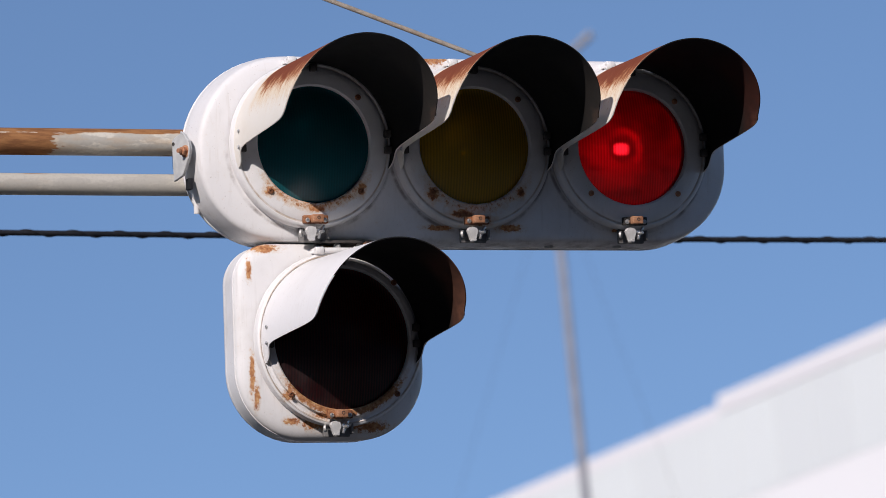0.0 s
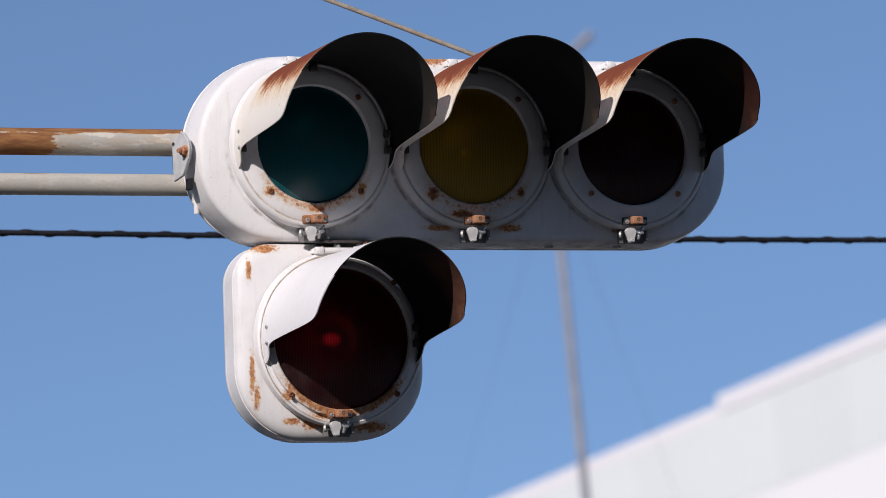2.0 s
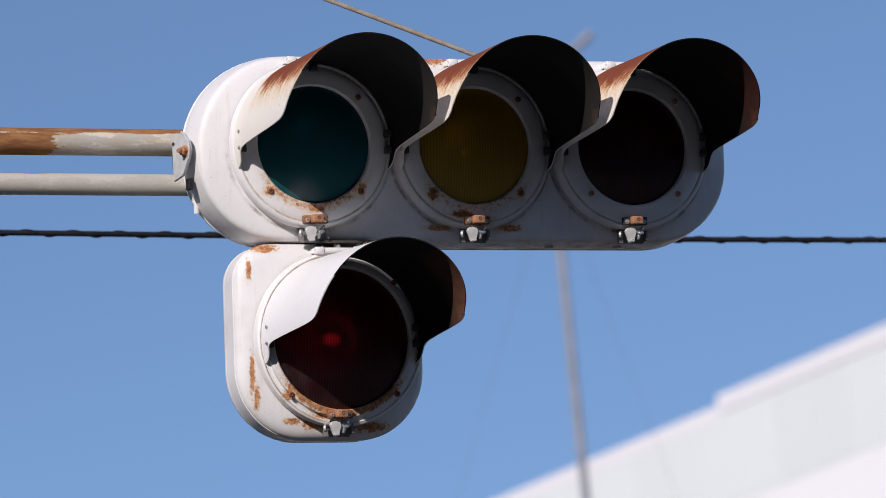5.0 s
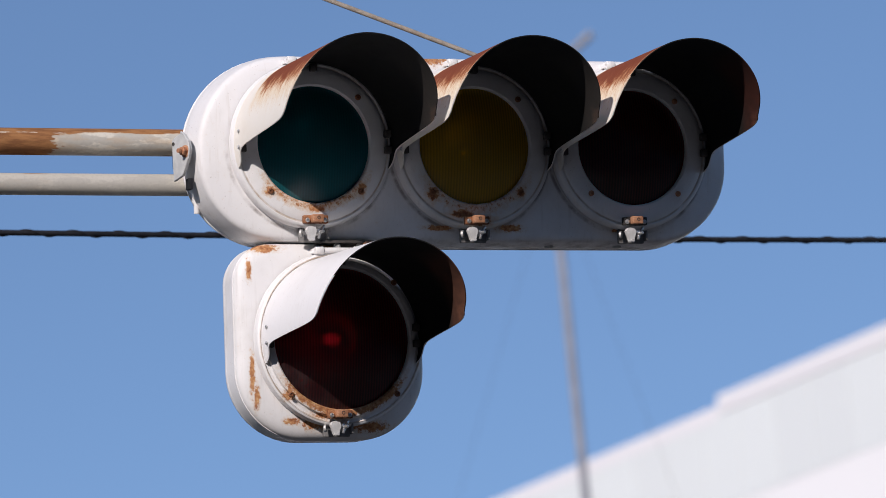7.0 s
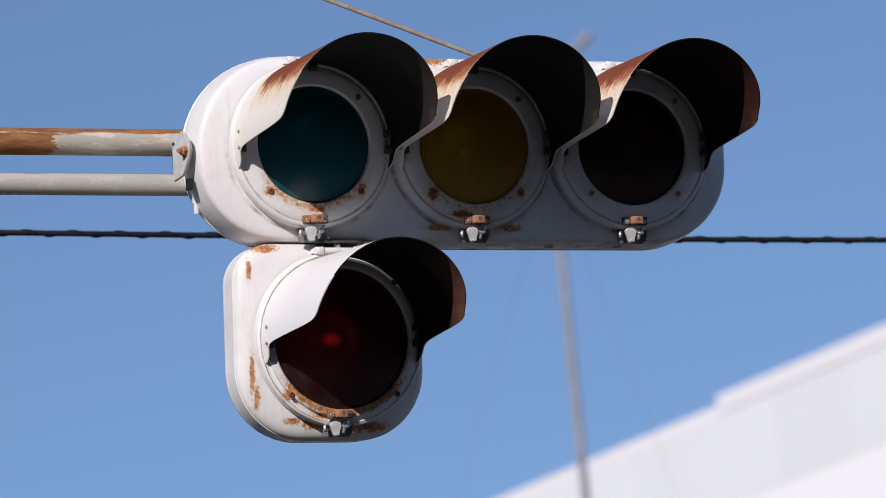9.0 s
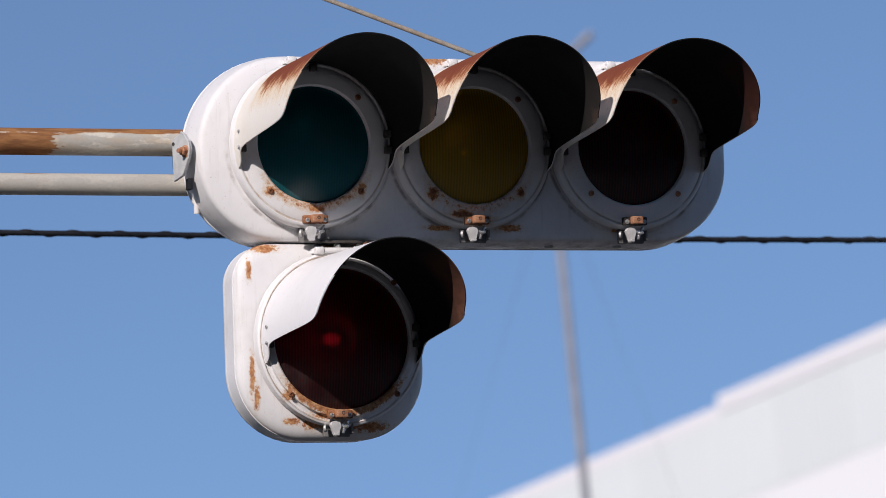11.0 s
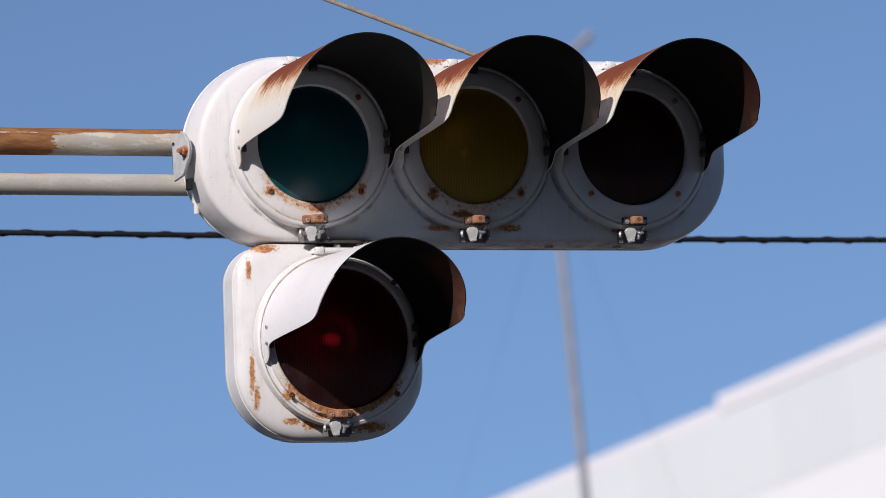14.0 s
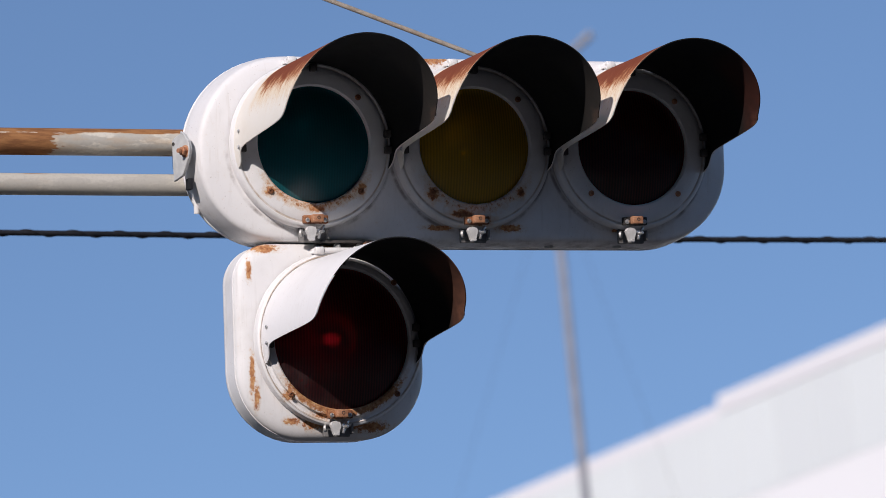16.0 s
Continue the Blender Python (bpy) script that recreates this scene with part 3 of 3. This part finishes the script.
    part("hinge_pin", tube([(-0.049, 0, 0), (0.049, 0, 0)], 0.003, 12), dark_iron, signal, "", (cx, 0.000, zh))
    # reflector, lit or plain
    if not glow:
        # mirrored bulb, added so that a glint of sky shows in the glass
        bulb = lathe([(0.0001, -0.026), (0.012, -0.0235), (0.021, -0.015), (0.026, -0.003), (0.024, 0.010), (0.016, 0.022), (0.013, 0.034), (0.013, 0.052)], 32)
        part("bulb", bulb, glint_mirror, signal, "mirrored bulb added for a glint in the glass", (cx - 0.006, 0.050, cz - 0.006))
    part("reflector", bowl_mesh(inner + 0.012, 0.042, 0.043 if glow else 0.13), glow or mirror_dull, signal, "lit red reflector" if glow else "dull metal reflector", at)
    return door


TILT = 10.0
SPAN = 0.3616
upper = tagged(new("traffic_signal"), "white rusted three-lamp horizontal traffic signal on an arm", "traffic signal", "signal heads on the arm")
upper.matrix_basis = pose(0, 0, 5.0, TILT)
upper_line = rounded(-0.611, 0.6025, -0.2065, 0.2005, (0.175, 0.209, 0.186, 0.175))
part("housing", housing_mesh(upper_line, 0.165, [(-SPAN, 0, 0.142), (0, 0, 0.142), (SPAN, 0, 0.142)], FRONT_SOFT), white_upper, upper, "white enamel housing with rust spots")
part("gasket", loft([[(x, y, z) for x, z in inset(upper_line, 0.0022)] for y in (0.1292, 0.1318)], False, False), rubber, upper, "thin dark rubber gasket")
drain = tube([(0, 0, -0.014), (0, 0, 0.006), (0, 0, 0.02)], [0.006, 0.006, 0.010], 16)
part("drain_spout", drain, white_plain, upper, "", (-0.584, 0.125, -0.120))
plug = lathe([(0.0001, -0.003), (0.006, -0.003), (0.009, -0.002), (0.010, 0.002), (0.010, 0.004)], 20)
plug.transform(Matrix.Rotation(radians(90), 4, "X"))
first_plug = part("drain_plug", plug, zinc, upper, "dull drain plug", (0.195, 0.085, -0.2065))
again(first_plug, (0.352, 0.085, -0.2065))
hood_upper = (0.175, 0.168, 0.0145, 0.390)
lamp(upper, -SPAN, 0, 0.125, 0.178, white_door[0], glass_green, "dark green unlit signal glass", white_visor_rusted, black_inside, hood_upper)
lamp(upper, 0, 0, 0.125, 0.178, white_door[1], glass_amber, "dark amber unlit signal glass", white_visor_rusted, black_inside, hood_upper)
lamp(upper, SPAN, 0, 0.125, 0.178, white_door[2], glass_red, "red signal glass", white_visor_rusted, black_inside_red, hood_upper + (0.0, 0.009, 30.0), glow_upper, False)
slats_upper = add_slats(upper, (SPAN, 0, 0), 0.132)

lower = tagged(new("traffic_signal"), "white single-lamp flashing red signal hung under the other", "traffic signal", "signal heads on the arm")
LOW = Vector((-0.313, 0, -0.412))
lower.matrix_basis = upper.matrix_basis @ Matrix.Translation(LOW)
lower_line = rounded(-0.2202, 0.1970, -0.2105, 0.2045, (0.070, 0.082, 0.15, 0.15))
part("housing", housing_mesh(lower_line, 0.142, [(0, 0, 0.166)], FRONT_LIPPED, 0.0006), white_lower, lower, "white enamel housing with rust stains")
hood_lower = (0.176, 0.1625, 0.0095, 0.396, 0.0015, 0.0075, 62.0)
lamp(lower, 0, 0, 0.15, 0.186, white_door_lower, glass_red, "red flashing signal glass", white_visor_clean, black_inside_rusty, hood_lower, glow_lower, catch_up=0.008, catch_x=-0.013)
slats_lower = add_slats(lower, (0, 0, 0), 0.157)

# ---------------------------------------------------------------- arm, bracket, pole, wires
POLE_X = -3.2
support = tagged(new("signal_pole"), "grey steel signal pole with two pipe arms, one rusted", "pole")
support.matrix_basis = pose(POLE_X, 0.19, 0)
part("shaft", tube([(0, 0, 0), (0, 0, 3.5), (0, 0, 7.2)], [0.09, 0.085, 0.075], 32), zinc, support, "grey steel shaft")
part("cap", lathe([(0.082, 0.03), (0.082, 0.0), (0.05, -0.02), (0.001, -0.028)], 32), zinc, support, "", (0, 0, 7.2), (-90, 0, 0))
part("base_plate", block(0.34, 0.34, 0.025, 0.004), zinc, support, "", (0, 0, 0.0125))
pipe = lambda r, length: tube([(-length * i / 12, 0, 0) for i in range(13)], r, 40)
part("upper_pipe", pipe(0.0288, 2.63), pipe_rusty, support, "pipe with flaking paint and brown rust", (2.63, 0, 5.0603))
part("lower_pipe", pipe(0.0232, 2.64), pipe_grey, support, "grey painted pipe", (2.64, 0, 4.9662))

bracket = tagged(new("mounting_bracket"), "grey steel bracket with a rusty bolt between pipe and housing", "bracket")
bracket.matrix_basis = upper.matrix_basis @ Matrix.Translation((-0.628, 0.067, -0.011))
SWING = -72.0
cheek = [(-0.037, 0.028), (-0.030, 0.033), (0.000, 0.043), (0.010, 0.037), (0.025, 0.020), (0.029, 0.004), (0.024, -0.014), (0.006, -0.042), (0.000, -0.049), (-0.034, -0.058)]
part("plate", loft([[(x, y, z) for x, z in inset(cheek[::-1], d)] for d, y in ((0.0015, -0.003), (0.0, -0.0018), (0.0, 0.003))]), steel_paint, bracket, "pale painted steel plate", (0, 0, 0), (0, 0, SWING), smooth=20)
lip = [Vector((x, -0.004, z)) for x, z in cheek[2:9]]
part("rolled_edge", tube([lip[i].lerp(lip[i + 1], k / 4) for i in range(len(lip) - 1) for k in range(4)] + [lip[-1]], 0.0022, 10), steel_paint, bracket, "rounded edge along the housing", (0, 0, 0), (0, 0, SWING))
bolt_at = Matrix.Rotation(radians(SWING), 4, "Z") @ Vector((0.013, -0.003, 0.001))
part("bolt", hex_bolt(0.0095, 0.013), copper, bracket, "rusty hex bolt", tuple(bolt_at), (0, 0, SWING + 8))
hole_at = Matrix.Rotation(radians(SWING), 4, "Z") @ Vector((-0.030, -0.003, 0.021))
part("bolt_hole", lathe([(0.0001, 0), (0.004, 0), (0.004, -0.0015), (0.003, -0.0015), (0.003, -0.0003)], 14), dark_iron, bracket, "", tuple(hole_at), (0, 0, SWING))
part("back_plate", block(0.012, 0.09, 0.050, 0.003), dark_iron, bracket, "dark iron plate behind", (0.012, 0.055, 0.0))
part("foot_clamp", block(0.010, 0.024, 0.024, 0.002), rubber, bracket, "black clamp", (0.015, 0.012, -0.066))

neck = tagged(new("joining_bracket"), "dark steel bracket joining the two signal heads", "bracket")
neck.matrix_basis = upper.matrix_basis @ Matrix.Translation((-0.29, 0.075, -0.207))
part("strap", block(0.115, 0.055, 0.005, 0.0012), dark_iron, neck, "dark flat strap", (0.0, -0.052, 0.0005))
part("angle", block(0.060, 0.004, 0.020, 0.001), dark_iron, neck, "dark upright angle", (0.005, -0.060, -0.009))
part("rusty_tab", block(0.030, 0.030, 0.007, 0.0015), copper, neck, "rusty tab", (0.048, -0.072, -0.003))
nut_part = part("nut", hex_bolt(0.006, 0.007), zinc, neck, "", (-0.022, -0.064, -0.009))
again(nut_part, (0.028, -0.064, -0.009))

stay = tagged(new("stay_wire"), "beige stranded stay wire from the pole to the signal", "wire")
start, end = Vector((0.10, 0.14, 5.243)), Vector((POLE_X, 0.14, 6.465))
part("strand", tube([start.lerp(end, i / 20) for i in range(21)], 0.0053, 12), wire_grey, stay, "beige stranded steel wire")

cable = tagged(new("overhead_cable"), "black overhead cable with a spiral wrap", "cable")


def cable_z(x):
    return 5.2415 + 0.0028 * (x - 1.2) ** 2


xs = [-14 + 28 * i / 60 for i in range(61)]
part("sheath", tube([(x, 1.5, cable_z(x)) for x in xs], 0.0068, 14), rubber, cable, "black cable sheath")
turns = []
for i in range(int(3.6 / 0.114 * 14)):
    x = -1.4 + i * 0.114 / 14
    a = math.tau * i / 14
    turns.append((x, 1.5 + 0.0072 * math.cos(a), cable_z(x) + 0.0072 * math.sin(a)))
part("spiral_wrap", tube(turns, 0.0024, 7), rubber, cable, "black spiral binding wire")

concrete = plain_metal("concrete", (0.42, 0.41, 0.39), (0.33, 0.32, 0.31), 0.85, 0.0, 30.0)
for x in (-14.0, 14.0):
    post = tagged(new("utility_pole"), "grey concrete utility pole carrying the black cable", "pole", "poles of the cable")
    post.matrix_basis = pose(x, 1.62, 0)
    part("shaft", tube([(0, 0, 0), (0, 0, 9.0)], [0.16, 0.11], 24), concrete, post)
    part("cable_clamp", block(0.06, 0.16, 0.08, 0.004), zinc, post, "", (0, -0.10, cable_z(x)))

# ---------------------------------------------------------------- distance: mast, building, ground
pale = plain_metal("weathered_mast", (0.31, 0.31, 0.34), (0.25, 0.25, 0.28), 0.6, 0.2, 6.0)
mast = tagged(new("antenna_mast"), "slender grey steel mast held by thin guy wires", "mast")
mast.matrix_basis = pose(10.955, 26.95, 0)
part("tube", tube([(0, 0, 0), (0, 0, 6), (0, 0, 11.0), (0, 0, 14.3)], [0.048, 0.043, 0.034, 0.030], 24), pale, mast, "grey steel tube")
part("bracket_arm", tube([(0, 0, 14.10), (0.22, 0, 14.28), (0.42, 0, 14.45)], [0.022, 0.03, 0.035], 14), pale, mast, "short slanting arm")
part("guy_wire", tube([(0, 0, 13.4), (-5.25, 0, 0)], 0.0013, 8), dark_iron, mast)
part("guy_wire", tube([(0, 0, 13.4), (3.8, 0, 0)], 0.0013, 8), dark_iron, mast)


def wall_paint(name, a, b):
    n = Nodes(name)
    v = n.coords()
    big = n.noise(v, 0.6, 4.0)
    fine = n.noise(v, 18.0, 4.0)
    rnd = n.node("ShaderNodeObjectInfo").outputs["Random"]
    mixv = n.math("ADD", n.math("MULTIPLY", big, 0.3), n.math("MULTIPLY", rnd, 0.7))
    return n.surface(n.mix(mixv, a, b), 0.6, n.bump(fine, 0.2, 0.003))


wall_white = wall_paint("white_wall_coating", (0.84, 0.82, 0.825), (0.80, 0.785, 0.79))
panel_grey = wall_paint("pale_grey_panels", (0.73, 0.755, 0.75), (0.68, 0.70, 0.70))
coping_white = wall_paint("white_coping", (0.78, 0.755, 0.77), (0.75, 0.73, 0.745))

# the building's own space: x along the wall, away from the camera; y into the building
building = tagged(new("building"), "white building with a grey panelled parapet and white coping", "building")
WALL = Vector((-0.252, 0.968, 0)).normalized()
building.matrix_basis = Matrix.Translation((18.35, 37.66, 0)) @ Matrix.Rotation(math.atan2(WALL.y, WALL.x), 4, "Z")


def slab(x0, x1, y0, y1, z0, z1, bevel=0.01):
    return block(x1 - x0, y1 - y0, z1 - z0, bevel, ((x0 + x1) / 2, (y0 + y1) / 2, (z0 + z1) / 2))


part("wall", slab(-14, 26, -14, -0.0, 0, 13.95), wall_white, building, "white coated wall", smooth=0)
part("parapet", slab(-14, 26, -0.42, -0.12, 13.95, 14.9), wall_white, building, smooth=0)
part("roof", slab(-14, 26, -14, -0.42, 13.95, 14.0, 0), panel_grey, building)
part("coping", slab(-14, 2.5, -0.45, -0.003, 14.9, 15.1, 0.02), coping_white, building, "white metal coping, raised part", smooth=0)
part("coping", slab(2.5, 26, -0.45, -0.003, 14.83, 15.0, 0.02), coping_white, building, "white metal coping", smooth=0)
panel_mesh = None
for i in range(66):
    x0 = -14 + i * 0.6
    if panel_mesh is None:
        panel_mesh = part("panel", block(0.59, 0.11, 0.94, 0.008), panel_grey, building, "", (x0 + 0.3, -0.062, 14.425), smooth=0)
    else:
        again(panel_mesh, (x0 + 0.3, -0.062, 14.425))

n = Nodes("asphalt")
v = n.coords()
grain = n.noise(v, 90.0, 4.0)
patch = n.noise(v, 0.25, 4.0)
asphalt = n.surface(n.mix(n.math("ADD", n.math("MULTIPLY", grain, 0.5), n.math("MULTIPLY", patch, 0.5)), (0.038, 0.038, 0.038), (0.080, 0.078, 0.075)),
                    0.85, n.bump(grain, 0.5, 0.004))
bm = bmesh.new()
bmesh.ops.create_grid(bm, x_segments=40, y_segments=40, size=2500)
ground = tagged(link_mesh("ground", bm, asphalt, 0), "grey asphalt ground", "ground", kind="structure")

# unseen walls behind the camera and beside it, added to cut low sky light
grey_render = wall_paint("grey_render", (0.075, 0.072, 0.07), (0.05, 0.048, 0.046))
tagged(link_mesh("wall_south", block(170, 1.0, 14, 0, (0, -34, 7)), grey_render, 0), "unseen dark grey wall added to block low sky light", "wall", kind="structure")
tagged(link_mesh("wall_west", block(1.0, 60, 13, 0, (-32, -3.4, 6.5)), grey_render, 0), "unseen dark grey side wall added to block low sky light", "wall", kind="structure")


# ---------------------------------------------------------------- what moves
def key_slats(slats, rows):
    """rows of (seconds, degrees): the blades of one lamp turn together."""
    for ob, x, y, z in slats:
        walk(ob, [(t, pose(x, y, z, 0, 0, a)) for t, a in rows])


def motions():
    dim, half = 16.0, 48.0
    flash = [(0.0, 0.0), (0.4, 0.0), (0.5, half), (0.6, OPEN), (0.9, OPEN)]
    for s in range(1, 16):
        flash += [(s, dim), (s + 0.1, 0.0), (s + 0.4, 0.0), (s + 0.5, half), (s + 0.6, OPEN), (s + 0.9, OPEN)]
    flash.append((16.0, dim))
    key_slats(slats_lower, flash)
    key_slats(slats_upper, [(0.0, OPEN), (0.4, OPEN), (0.5, 14.0), (0.6, 0.0), (16.0, 0.0)])


motions()
